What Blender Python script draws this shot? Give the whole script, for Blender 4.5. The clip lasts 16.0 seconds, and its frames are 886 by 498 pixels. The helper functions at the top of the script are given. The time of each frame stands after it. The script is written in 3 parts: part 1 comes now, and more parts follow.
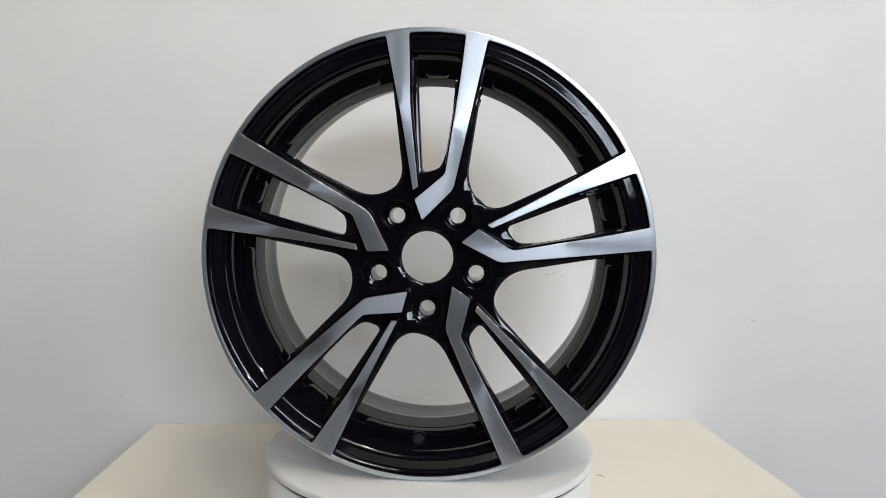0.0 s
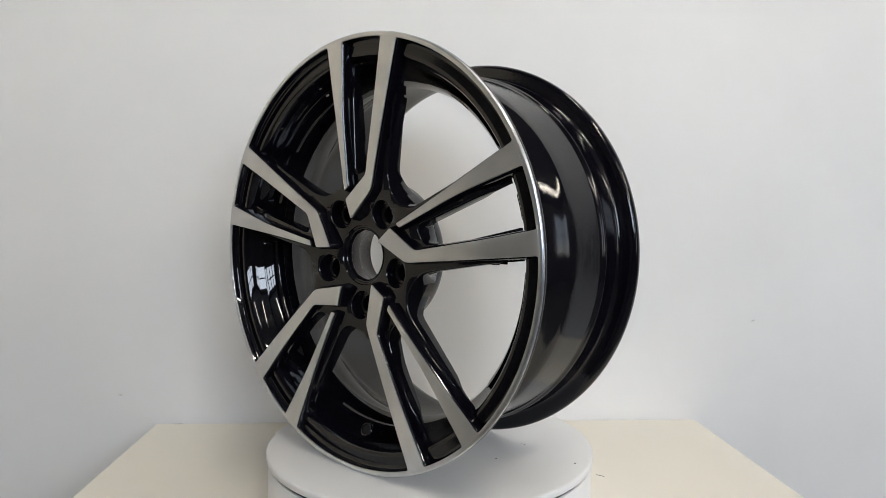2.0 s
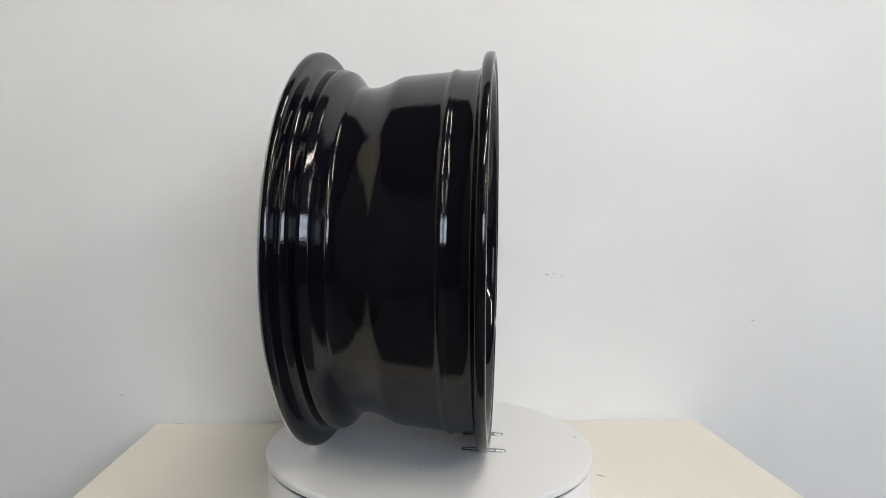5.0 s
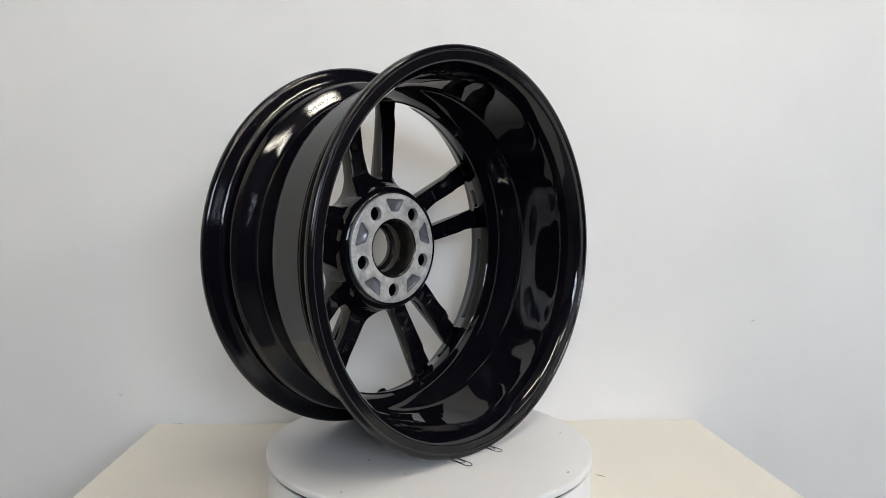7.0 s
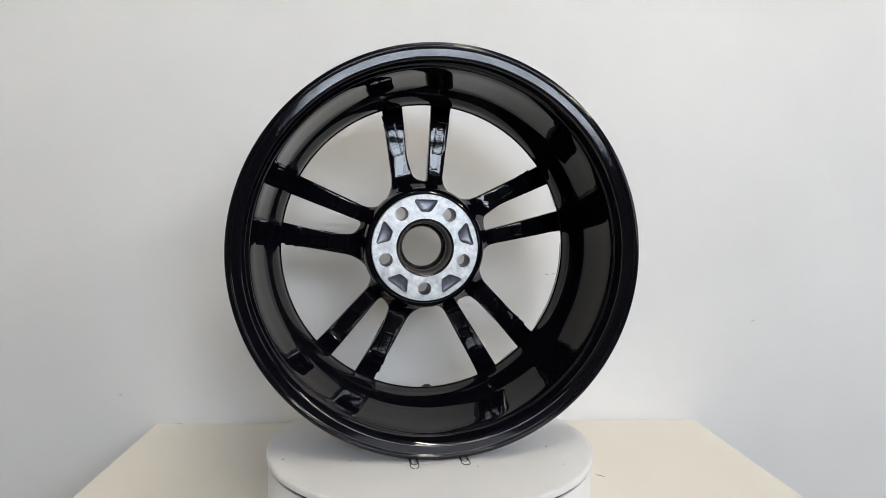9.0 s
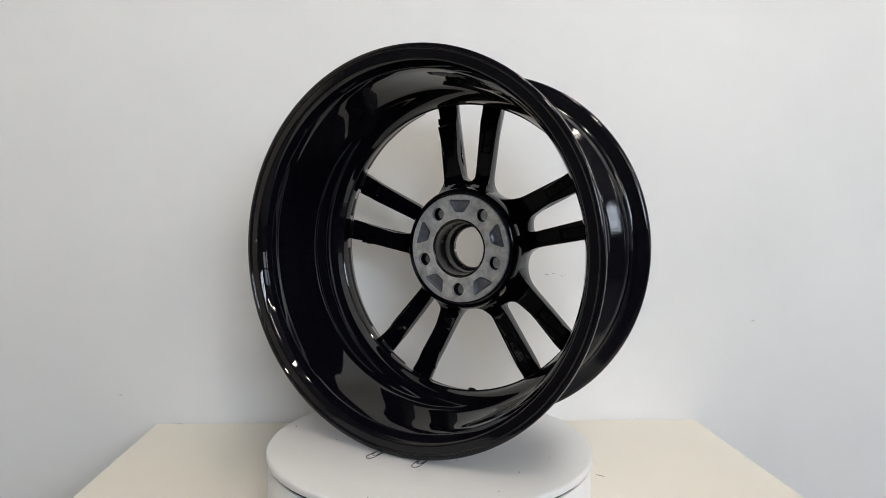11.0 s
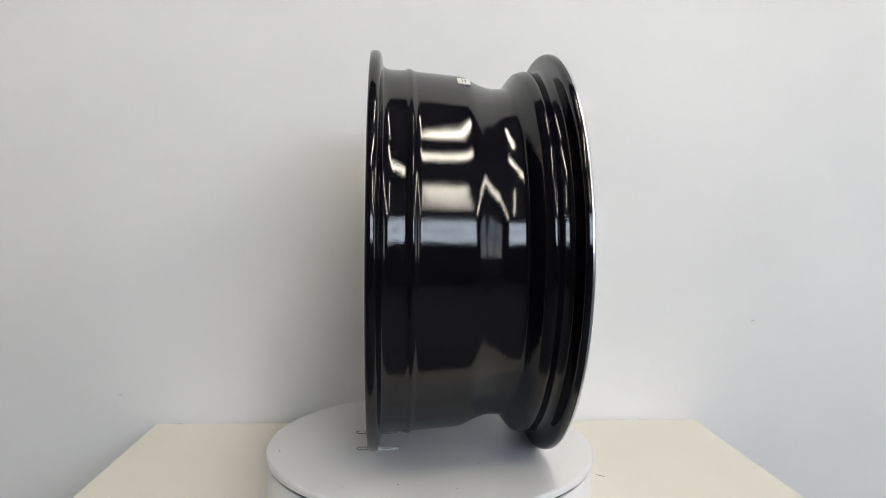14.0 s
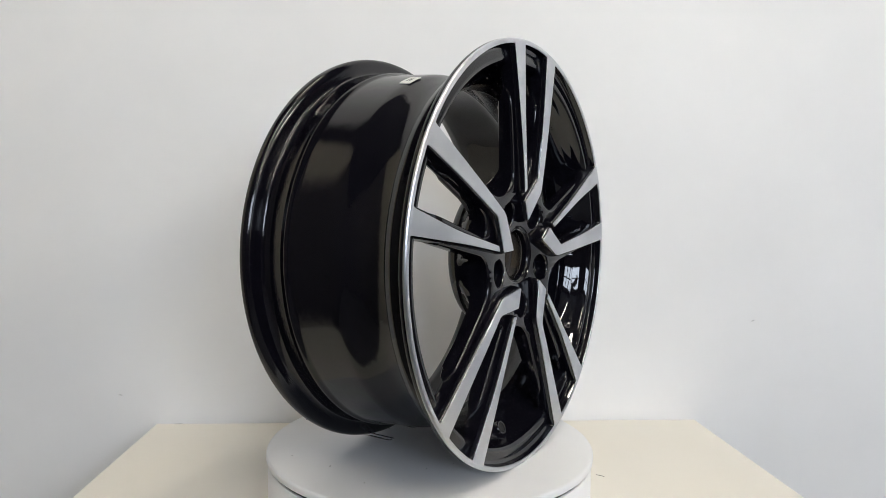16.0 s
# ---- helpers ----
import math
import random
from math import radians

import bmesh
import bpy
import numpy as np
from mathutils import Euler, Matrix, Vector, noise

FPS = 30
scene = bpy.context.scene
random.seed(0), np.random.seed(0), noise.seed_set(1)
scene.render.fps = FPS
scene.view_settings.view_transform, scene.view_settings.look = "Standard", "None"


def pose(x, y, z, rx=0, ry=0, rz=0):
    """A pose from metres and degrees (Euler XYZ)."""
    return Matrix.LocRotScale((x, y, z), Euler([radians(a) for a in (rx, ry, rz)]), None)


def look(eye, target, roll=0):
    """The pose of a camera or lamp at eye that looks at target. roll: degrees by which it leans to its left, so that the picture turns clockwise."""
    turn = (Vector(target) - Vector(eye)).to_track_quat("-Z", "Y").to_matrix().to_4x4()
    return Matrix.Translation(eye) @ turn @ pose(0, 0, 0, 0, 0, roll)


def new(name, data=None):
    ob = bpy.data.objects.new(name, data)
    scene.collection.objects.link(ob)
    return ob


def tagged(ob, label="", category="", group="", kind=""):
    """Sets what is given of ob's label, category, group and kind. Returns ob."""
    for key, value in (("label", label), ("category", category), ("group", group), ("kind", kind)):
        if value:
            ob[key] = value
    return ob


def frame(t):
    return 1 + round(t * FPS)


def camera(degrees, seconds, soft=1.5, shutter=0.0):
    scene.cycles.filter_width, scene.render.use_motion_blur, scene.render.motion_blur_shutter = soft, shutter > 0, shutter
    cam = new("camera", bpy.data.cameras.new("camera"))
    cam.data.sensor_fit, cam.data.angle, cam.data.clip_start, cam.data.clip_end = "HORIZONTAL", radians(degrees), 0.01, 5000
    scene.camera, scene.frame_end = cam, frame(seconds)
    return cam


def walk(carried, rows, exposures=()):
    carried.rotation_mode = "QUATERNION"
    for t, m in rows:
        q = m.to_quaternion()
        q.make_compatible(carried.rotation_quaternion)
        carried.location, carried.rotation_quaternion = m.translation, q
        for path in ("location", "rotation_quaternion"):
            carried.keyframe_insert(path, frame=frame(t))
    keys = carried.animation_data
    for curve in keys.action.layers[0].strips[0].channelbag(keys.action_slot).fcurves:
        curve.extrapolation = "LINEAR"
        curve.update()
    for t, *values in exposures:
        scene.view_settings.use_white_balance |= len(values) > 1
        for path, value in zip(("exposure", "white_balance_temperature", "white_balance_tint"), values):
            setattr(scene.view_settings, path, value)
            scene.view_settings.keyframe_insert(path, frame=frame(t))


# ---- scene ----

# ---- camera: on a tripod, it never moves ----
FOV = 67.2
CAM_D, CAM_H = 0.8551, 0.0512          # distance from the turntable's axis, height over the wheel's hub
YAW, PITCH, ROLL = 0.905, -3.254, 0.68
TABLE_Z = 0.75
PLATE_Z = TABLE_Z + 0.075              # top of the turntable
R_RIM = 0.2465
HUB_Z = PLATE_Z + R_RIM
A_FRONT = 0.1373                       # the wheel's front face, ahead of the turntable's axis
ROOM_TURN = 2.8                        # the room stands slightly askew to the camera

cam = camera(FOV, 16.0, soft=0.62)
eye = Vector((0, -CAM_D, HUB_Z + CAM_H))
ahead = Vector((math.sin(radians(YAW)) * math.cos(radians(PITCH)), math.cos(radians(YAW)) * math.cos(radians(PITCH)), math.sin(radians(PITCH))))
walk(cam, [(0.0, look(eye, eye + ahead, ROLL)), (16.0, look(eye, eye + ahead, ROLL))], exposures=[(0.0, 0.01), (2.5, 0.00), (4.0, 0.03), (9.0, 0.08), (13.0, 0.04), (14.0, 0.03), (15.0, -0.07), (16.0, 0.14)])

# ---- world and light ----
world = bpy.data.worlds.new("world")
scene.world = world
world.use_nodes = True
wn = world.node_tree
sky = wn.nodes.new("ShaderNodeTexSky")
sky.sky_type, sky.sun_disc = "NISHITA", False
sky.sun_elevation, sky.sun_rotation = radians(35), radians(150)
wn.nodes["Background"].inputs["Strength"].default_value = 0.1
wn.links.new(sky.outputs["Color"], wn.nodes["Background"].inputs["Color"])

ROOM = pose(0, 0, 0, 0, 0, ROOM_TURN)
ROOM_W, ROOM_E, ROOM_S, ROOM_N, CEIL = -1.35, 3.4, -3.7, 0.312, 2.75
WIN_X0, WIN_X1, WIN_Z0, WIN_Z1 = -0.02, 2.3, 1.58, 2.62     # the row of windows behind the camera


def window_lamp(name, m, sx, sy, power, colour):
    d = bpy.data.lights.new(name, "AREA")
    d.shape, d.size, d.size_y, d.energy, d.color = "RECTANGLE", sx, sy, power, colour
    ob = new(name, d)
    ob.matrix_world = m
    return ob


window_lamp("window_daylight", ROOM @ pose((WIN_X0 + WIN_X1) / 2, ROOM_S - 0.30, (WIN_Z0 + WIN_Z1) / 2, 90, 0, 0), WIN_X1 - WIN_X0, WIN_Z1 - WIN_Z0, 112, (0.76, 0.86, 1.0))
window_lamp("side_window_daylight", ROOM @ pose(ROOM_E + 0.30, -2.6, 1.7, 90, 0, 90), 1.6, 1.5, 14, (0.78, 0.86, 1.0))


# ---- materials ----
def mat(name):
    m = bpy.data.materials.new(name)
    m.use_nodes = True
    return m, m.node_tree, m.node_tree.nodes["Principled BSDF"]


def nd(nt, kind, **inputs):
    n = nt.nodes.new(kind)
    for k, v in inputs.items():
        n.inputs[k.replace("_", " ")].default_value = v
    return n


def coords(nt, scale=(1, 1, 1)):
    tc = nt.nodes.new("ShaderNodeTexCoord")
    mp = nt.nodes.new("ShaderNodeMapping")
    mp.inputs["Scale"].default_value = scale
    nt.links.new(tc.outputs["Object"], mp.inputs["Vector"])
    return mp.outputs["Vector"]


def ramp(nt, fac, stops):
    r = nt.nodes.new("ShaderNodeValToRGB")
    e = r.color_ramp.elements
    while len(e) < len(stops):
        e.new(0.5)
    for el, (p, c) in zip(e, stops):
        el.position, el.color = p, (*c, 1) if len(c) == 3 else c
    nt.links.new(fac, r.inputs["Fac"])
    return r.outputs["Color"]


def grey(v):
    return (v, v, v)


def bump(nt, b, height, strength, distance, chain=None):
    n = nt.nodes.new("ShaderNodeBump")
    n.inputs["Strength"].default_value, n.inputs["Distance"].default_value = strength, distance
    nt.links.new(height, n.inputs["Height"])
    if chain:
        nt.links.new(chain, n.inputs["Normal"])
    nt.links.new(n.outputs["Normal"], b.inputs["Normal"])
    return n.outputs["Normal"]


def painted(name, low, high, rough=0.6, scale=2.2, relief=0.0004, fine=260):
    """Matt wall paint or lacquer with faint cloudy unevenness and a fine roller grain."""
    m, nt, b = mat(name)
    v = coords(nt)
    n1 = nd(nt, "ShaderNodeTexNoise", Scale=scale, Detail=5.0, Roughness=0.6)
    n2 = nd(nt, "ShaderNodeTexNoise", Scale=fine, Detail=2.0)
    nt.links.new(v, n1.inputs["Vector"])
    nt.links.new(v, n2.inputs["Vector"])
    nt.links.new(ramp(nt, n1.outputs["Fac"], [(0.3, low), (0.7, high)]), b.inputs["Base Color"])
    b.inputs["Roughness"].default_value = rough
    bump(nt, b, n2.outputs["Fac"], 0.25, relief)
    return m


def gloss_black(name, wave=0.00007, rough=0.035, peel=420.0, coat=0.85):
    """Sprayed gloss black lacquer: clear coat with slight orange peel."""
    m, nt, b = mat(name)
    v = coords(nt)
    n1 = nd(nt, "ShaderNodeTexNoise", Scale=peel, Detail=1.0)
    n2 = nd(nt, "ShaderNodeTexNoise", Scale=38.0, Detail=2.0)
    n3 = nd(nt, "ShaderNodeTexNoise", Scale=14.0, Detail=6.0, Roughness=0.7)
    for n in (n1, n2, n3):
        nt.links.new(v, n.inputs["Vector"])
    nt.links.new(ramp(nt, n3.outputs["Fac"], [(0.35, (0.0026, 0.0024, 0.0042)), (0.75, (0.0045, 0.0042, 0.0068))]), b.inputs["Base Color"])
    nt.links.new(ramp(nt, n3.outputs["Fac"], [(0.4, grey(rough)), (0.8, grey(rough * 1.9))]), b.inputs["Roughness"])
    b.inputs["IOR"].default_value = 1.5
    b.inputs["Specular IOR Level"].default_value = 0.0
    b.inputs["Coat Weight"].default_value, b.inputs["Coat Roughness"].default_value = coat, 0.022
    c = bump(nt, b, n1.outputs["Fac"], 0.30, wave * 0.4)
    c = bump(nt, b, n2.outputs["Fac"], 0.12, wave * 5, c)
    nt.links.new(c, b.inputs["Coat Normal"])
    return m


def machined(name, base=(0.66, 0.675, 0.71), rough=0.33, aniso=0.5):
    """Diamond-turned aluminium under lacquer: fine turning lines round the hub."""
    m, nt, b = mat(name)
    tc = nt.nodes.new("ShaderNodeTexCoord")
    sep = nt.nodes.new("ShaderNodeSeparateXYZ")
    nt.links.new(tc.outputs["Object"], sep.inputs[0])
    cmb = nt.nodes.new("ShaderNodeCombineXYZ")
    nt.links.new(sep.outputs["X"], cmb.inputs["X"])
    nt.links.new(sep.outputs["Z"], cmb.inputs["Y"])
    ln = nt.nodes.new("ShaderNodeVectorMath")
    ln.operation = "LENGTH"
    nt.links.new(cmb.outputs[0], ln.inputs[0])
    ring = nd(nt, "ShaderNodeTexNoise", Scale=5200.0, Detail=2.0)
    ring.noise_dimensions = "1D"
    nt.links.new(ln.outputs["Value"], ring.inputs["W"])
    cloud = nd(nt, "ShaderNodeTexNoise", Scale=22.0, Detail=5.0)
    nt.links.new(tc.outputs["Object"], cloud.inputs["Vector"])
    nt.links.new(ramp(nt, cloud.outputs["Fac"], [(0.3, tuple(c * 0.84 for c in base)), (0.7, base)]), b.inputs["Base Color"])
    nt.links.new(ramp(nt, ring.outputs["Fac"], [(0.3, grey(rough * 0.985)), (0.7, grey(rough * 1.015))]), b.inputs["Roughness"])
    b.inputs["Metallic"].default_value = 1.0
    b.inputs["Anisotropic"].default_value, b.inputs["Anisotropic Rotation"].default_value = aniso, 0.25
    tan = nt.nodes.new("ShaderNodeTangent")
    tan.direction_type, tan.axis = "RADIAL", "Y"
    nt.links.new(tan.outputs[0], b.inputs["Tangent"])
    return m


def simple(name, colour, rough, metal=0.0, scale=60.0, spread=0.2, relief=0.0001):
    m, nt, b = mat(name)
    v = coords(nt)
    n = nd(nt, "ShaderNodeTexNoise", Scale=scale, Detail=5.0, Roughness=0.65)
    nt.links.new(v, n.inputs["Vector"])
    nt.links.new(ramp(nt, n.outputs["Fac"], [(0.3, tuple(c * (1 - spread) for c in colour)), (0.7, tuple(min(1, c * (1 + spread * 0.4)) for c in colour))]), b.inputs["Base Color"])
    nt.links.new(ramp(nt, n.outputs["Fac"], [(0.3, grey(rough * 0.85)), (0.75, grey(min(1, rough * 1.2)))]), b.inputs["Roughness"])
    b.inputs["Metallic"].default_value = metal
    bump(nt, b, n.outputs["Fac"], 0.15, relief)
    return m


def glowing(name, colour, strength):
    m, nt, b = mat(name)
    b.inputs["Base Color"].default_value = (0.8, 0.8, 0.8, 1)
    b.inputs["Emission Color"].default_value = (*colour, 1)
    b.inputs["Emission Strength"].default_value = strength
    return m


M_WALL = painted("white_wall_paint", (0.74, 0.735, 0.74), (0.80, 0.795, 0.80), 0.75)
# unseen room and side walls: near black so the lacquer mirrors darkness
M_WALL_ROOM = painted("dark_unseen_room_paint", (0.035, 0.034, 0.033), (0.05, 0.048, 0.046), 0.8)
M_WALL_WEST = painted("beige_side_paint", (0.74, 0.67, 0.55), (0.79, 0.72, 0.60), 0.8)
M_WALL_SIDE = painted("dark_unseen_side_paint", (0.06, 0.056, 0.05), (0.085, 0.08, 0.072), 0.8)
# ceiling out of view: its dimness is in the colour, for black barrel tops
M_CEIL = painted("dark_unseen_ceiling_paint", (0.06, 0.06, 0.06), (0.08, 0.08, 0.08), 0.85)
M_FLOOR = painted("grey_concrete", (0.10, 0.10, 0.10), (0.15, 0.15, 0.15), 0.6, 3.0)
M_TABLE = painted("cream_laminate", (0.78, 0.74, 0.66), (0.81, 0.77, 0.69), 0.35, 3.0, 0.0001, 700)
M_LEG = simple("grey_leg_metal", (0.35, 0.35, 0.36), 0.4, 0.6)
M_PLATE = painted("white_turntable_plastic", (0.76, 0.76, 0.775), (0.80, 0.80, 0.81), 0.3, 5.0, 0.00006, 900)
# near-black colour that stands for the shade in gaps and holes
M_GAP = simple("shade_black", (0.006, 0.006, 0.006), 0.85)
M_BLACK = gloss_black("gloss_black_lacquer")
M_BLACK_BARREL = gloss_black("gloss_black_barrel_lacquer", 0.00036, 0.16, 950.0, 0.80)
M_BLACK_INNER = gloss_black("smooth_black_inner_lacquer", 0.00006, 0.035, 420.0, 1.0)
M_FACE = machined("machined_aluminium")
M_PAD = simple("bare_aluminium_casting", (0.80, 0.80, 0.80), 0.46, 0.7, 90.0, 0.42, 0.0004)
M_POCKET = simple("shaded_cast_pocket", (0.20, 0.205, 0.24), 0.36, 0.6, 160.0, 0.3, 0.0003)
M_BORE = simple("dark_bronze_bore", (0.055, 0.050, 0.048), 0.24, 0.9)
M_STEEL = simple("clip_steel_wire", (0.55, 0.55, 0.56), 0.22, 1.0)
M_STICKER = simple("white_paper_label", (0.78, 0.78, 0.76), 0.55)
M_INK = simple("black_ink", (0.03, 0.03, 0.03), 0.6)
M_FRAME = simple("dark_window_frame", (0.10, 0.10, 0.11), 0.4)
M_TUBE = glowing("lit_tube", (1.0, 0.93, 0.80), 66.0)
M_WHITE_METAL = simple("white_lamp_housing", (0.7, 0.7, 0.7), 0.4)
M_SCUFF = simple("grey_scuff", (0.42, 0.41, 0.40), 0.8)
M_CRUMB = simple("dark_grit", (0.06, 0.05, 0.045), 0.8)


# ---- mesh helpers ----
def link(name, bm, material, smooth=35.0):
    bmesh.ops.remove_doubles(bm, verts=bm.verts, dist=1e-6)
    bmesh.ops.recalc_face_normals(bm, faces=bm.faces)
    for f in bm.faces:
        f.smooth = smooth > 0
    for e in bm.edges:
        e.smooth = len(e.link_faces) == 2 and e.calc_face_angle(0) < radians(smooth)
    me = bpy.data.meshes.new(name)
    bm.to_mesh(me)
    bm.free()
    me.materials.append(material)
    return new(name, me)


def part(name, bm, material, parent, label="", smooth=35.0):
    ob = link(name, bm, material, smooth)
    ob.parent = parent
    if label:
        tagged(ob, label)
    return ob


def thing(name, label, category, m=Matrix(), group="", kind=""):
    ob = new(name)
    ob.empty_display_size = 0.05
    ob.matrix_world = m
    return tagged(ob, label, category, group, kind)


def box(bm, x0, x1, y0, y1, z0, z1, bevel=0.0, m=Matrix()):
    r = bmesh.ops.create_cube(bm, size=1.0, matrix=m @ Matrix.LocRotScale(((x0 + x1) / 2, (y0 + y1) / 2, (z0 + z1) / 2), None, (x1 - x0, y1 - y0, z1 - z0)))
    if bevel > 0:
        edges = list({e for v in r["verts"] for e in v.link_edges})
        bmesh.ops.bevel(bm, geom=edges, offset=bevel, segments=2, affect="EDGES", clamp_overlap=True)
    return bm


def lathe(bm, profile, n=160, closed=True, axis="Y", m=Matrix()):
    """Turns a profile of (radius, place along the axis) round the axis."""
    rings = []
    for k in range(n):
        c, s = math.cos(2 * math.pi * k / n), math.sin(2 * math.pi * k / n)
        rings.append([bm.verts.new(m @ (Vector((r * c, y, r * s)) if axis == "Y" else Vector((r * c, r * s, y)))) for r, y in profile])
    cnt = len(profile)
    for k in range(n):
        a, b = rings[k], rings[(k + 1) % n]
        for i in range(cnt if closed else cnt - 1):
            j = (i + 1) % cnt
            bm.faces.new((a[i], a[j], b[j], b[i]))
    return bm


def rounded(points, steps=3, ease=0.28):
    """Eases the corners of an open or closed profile, by short arcs."""
    out = []
    n = len(points)
    for i, (p, size) in enumerate(points):
        p = Vector(p)
        if size <= 0:
            out.append(p)
            continue
        a, b = Vector(points[i - 1][0]), Vector(points[(i + 1) % n][0])
        da, db = (a - p), (b - p)
        la, lb = min(size, da.length * 0.48), min(size, db.length * 0.48)
        p0, p1 = p + da.normalized() * la, p + db.normalized() * lb
        for k in range(steps + 1):
            u = k / steps
            out.append(p0 * (1 - u) ** 2 + p * 2 * u * (1 - u) + p1 * u ** 2)
    return out


def offset(loop, d):
    """A closed outline moved outwards by d (inwards where d is negative)."""
    n = len(loop)
    area = sum(loop[i - 1].x * loop[i].y - loop[i].x * loop[i - 1].y for i in range(n))
    sign = 1 if area > 0 else -1
    out = []
    for i in range(n):
        a, p, b = loop[i - 1], loop[i], loop[(i + 1) % n]
        e0, e1 = (p - a), (b - p)
        e0 = e0.normalized() if e0.length > 1e-9 else e1.normalized()
        e1 = e1.normalized() if e1.length > 1e-9 else e0
        n0, n1 = Vector((e0.y, -e0.x)) * sign, Vector((e1.y, -e1.x)) * sign
        m = n0 + n1
        m = m.normalized() if m.length > 1e-6 else n0
        out.append(p + m * (d / max(0.5, m.dot(n0))))
    return out


def turned(loop, degrees):
    c, s = math.cos(radians(degrees)), math.sin(radians(degrees))
    return [Vector((p.x * c - p.y * s, p.x * s + p.y * c)) for p in loop]


def polar(r, a):
    return (r * math.cos(radians(a)), r * math.sin(radians(a)))


def on_face(p, d):
    """A point of the wheel: p in the plane of its face, d behind the face."""
    return Vector((p[0], -A_FRONT + d, p[1]))


def bridge(bm, a, b):
    for i in range(len(a)):
        j = (i + 1) % len(a)
        bm.faces.new((a[i], a[j], b[j], b[i]))


def stack(bm, layers, first=True, last=True):
    """Walls between outlines of equal count, each (loop, depth), with caps."""
    rows = [[bm.verts.new(on_face(p, d(p) if callable(d) else d)) for p in loop] for loop, d in layers]
    for a, b in zip(rows, rows[1:]):
        bridge(bm, a, b)
    if first:
        bm.faces.new(rows[0])
    if last:
        bm.faces.new(rows[-1][::-1])
    return rows


# ---- the room ----
def slab(name, x0, x1, y0, y1, z0, z1, material, label):
    ob = link(name, box(bmesh.new(), x0, x1, y0, y1, z0, z1), material, 0)
    ob.matrix_world = ROOM
    return tagged(ob, label, name.split("_")[0], kind="structure")


def wall_with_opening(name, along, fixed0, fixed1, s0, s1, o0, o1, z0, z1, material, label):
    """A wall of four blocks round one opening; along is x or y."""
    bm = bmesh.new()
    for a, b, lo, hi in ((s0, o0, 0, CEIL), (o1, s1, 0, CEIL), (o0, o1, 0, z0), (o0, o1, z1, CEIL)):
        if along == "x":
            box(bm, a, b, fixed0, fixed1, lo, hi)
        else:
            box(bm, fixed0, fixed1, a, b, lo, hi)
    ob = link(name, bm, material, 0)
    ob.matrix_world = ROOM
    return tagged(ob, label, "wall", kind="structure")


def window(name, along, fixed, s0, s1, z0, z1, columns, rows):
    w = thing(name, "daylit metal-framed window with dark glazing bars", "window", ROOM, kind="structure")

    def bar(a, b, lo, hi, nm):
        bm = bmesh.new()
        if along == "x":
            box(bm, a, b, fixed - 0.03, fixed + 0.03, lo, hi, 0.004)
        else:
            box(bm, fixed - 0.03, fixed + 0.03, a, b, lo, hi, 0.004)
        part(nm, bm, M_FRAME, w)

    bar(s0, s1, z0, z0 + 0.06, "window_frame")
    bar(s0, s1, z1 - 0.06, z1, "window_frame")
    for i in range(columns + 1):
        x = s0 + 0.03 + (s1 - s0 - 0.06) * i / columns
        bar(x - 0.03, x + 0.03, z0 + 0.06, z1 - 0.06, "glazing_bar")
    for i in range(1, rows):
        z = z0 + (z1 - z0) * i / rows
        bar(s0 + 0.06, s1 - 0.06, z - 0.02, z + 0.02, "glazing_bar")


def build_room():
    slab("floor", ROOM_W, ROOM_E, ROOM_S, ROOM_N, -0.10, 0.0, M_FLOOR, "worn grey concrete workshop floor")
    slab("ceiling", ROOM_W - 0.2, ROOM_E + 0.2, ROOM_S - 0.2, ROOM_N + 0.2, CEIL, CEIL + 0.15, M_CEIL, "plain unseen ceiling, coloured near black for the reflections")
    north = slab("wall_north", ROOM_W - 0.2, ROOM_E + 0.2, ROOM_N, ROOM_N + 0.2, -0.1, CEIL, M_WALL, "plain white painted wall behind the table")
    # west wall, unseen: front stretch beige to bounce warm light, rear dark for reflections
    slab("wall_west", ROOM_W - 0.2, ROOM_W, -0.42, ROOM_N, -0.1, CEIL, M_WALL_WEST, "plain beige side wall")
    slab("wall_west_rear", ROOM_W - 0.2, ROOM_W, ROOM_S - 0.2, -0.42, -0.1, CEIL, M_WALL_SIDE, "unseen side wall, coloured dark to keep the reflections black")
    for i, (x, z, w, h, tilt) in enumerate(((0.219, 1.0125, 0.0060, 0.0011, 12), (0.231, 1.0145, 0.0045, 0.0009, -8), (0.246, 1.0100, 0.0035, 0.0010, 30), (0.252, 1.0120, 0.0030, 0.0008, 5), (0.60, 0.93, 0.006, 0.001, -20), (-0.52, 0.80, 0.006, 0.001, 20))):
        bm = box(bmesh.new(), -w / 2, w / 2, -0.0004, 0.0004, -h / 2, h / 2, 0.0, pose(x, ROOM_N - 0.0003, z, 0, tilt, 0))
        part("scuff", bm, M_SCUFF, north, "small grey scuff on the paint", 0)
    wall_with_opening("wall_east", "y", ROOM_E, ROOM_E + 0.2, ROOM_S, ROOM_N, -3.4, -1.8, 0.95, 2.45, M_WALL_SIDE, "unseen side wall with a window, coloured dark for the reflections")
    wall_with_opening("wall_south", "x", ROOM_S - 0.2, ROOM_S, ROOM_W, ROOM_E, WIN_X0, WIN_X1, WIN_Z0, WIN_Z1, M_WALL_ROOM, "unseen wall with a high row of windows, coloured dark for the reflections")
    window("window_1", "x", ROOM_S - 0.10, WIN_X0, WIN_X1, WIN_Z0, WIN_Z1, 6, 2)
    window("window_2", "y", ROOM_E + 0.10, -3.4, -1.8, 0.95, 2.45, 2, 2)


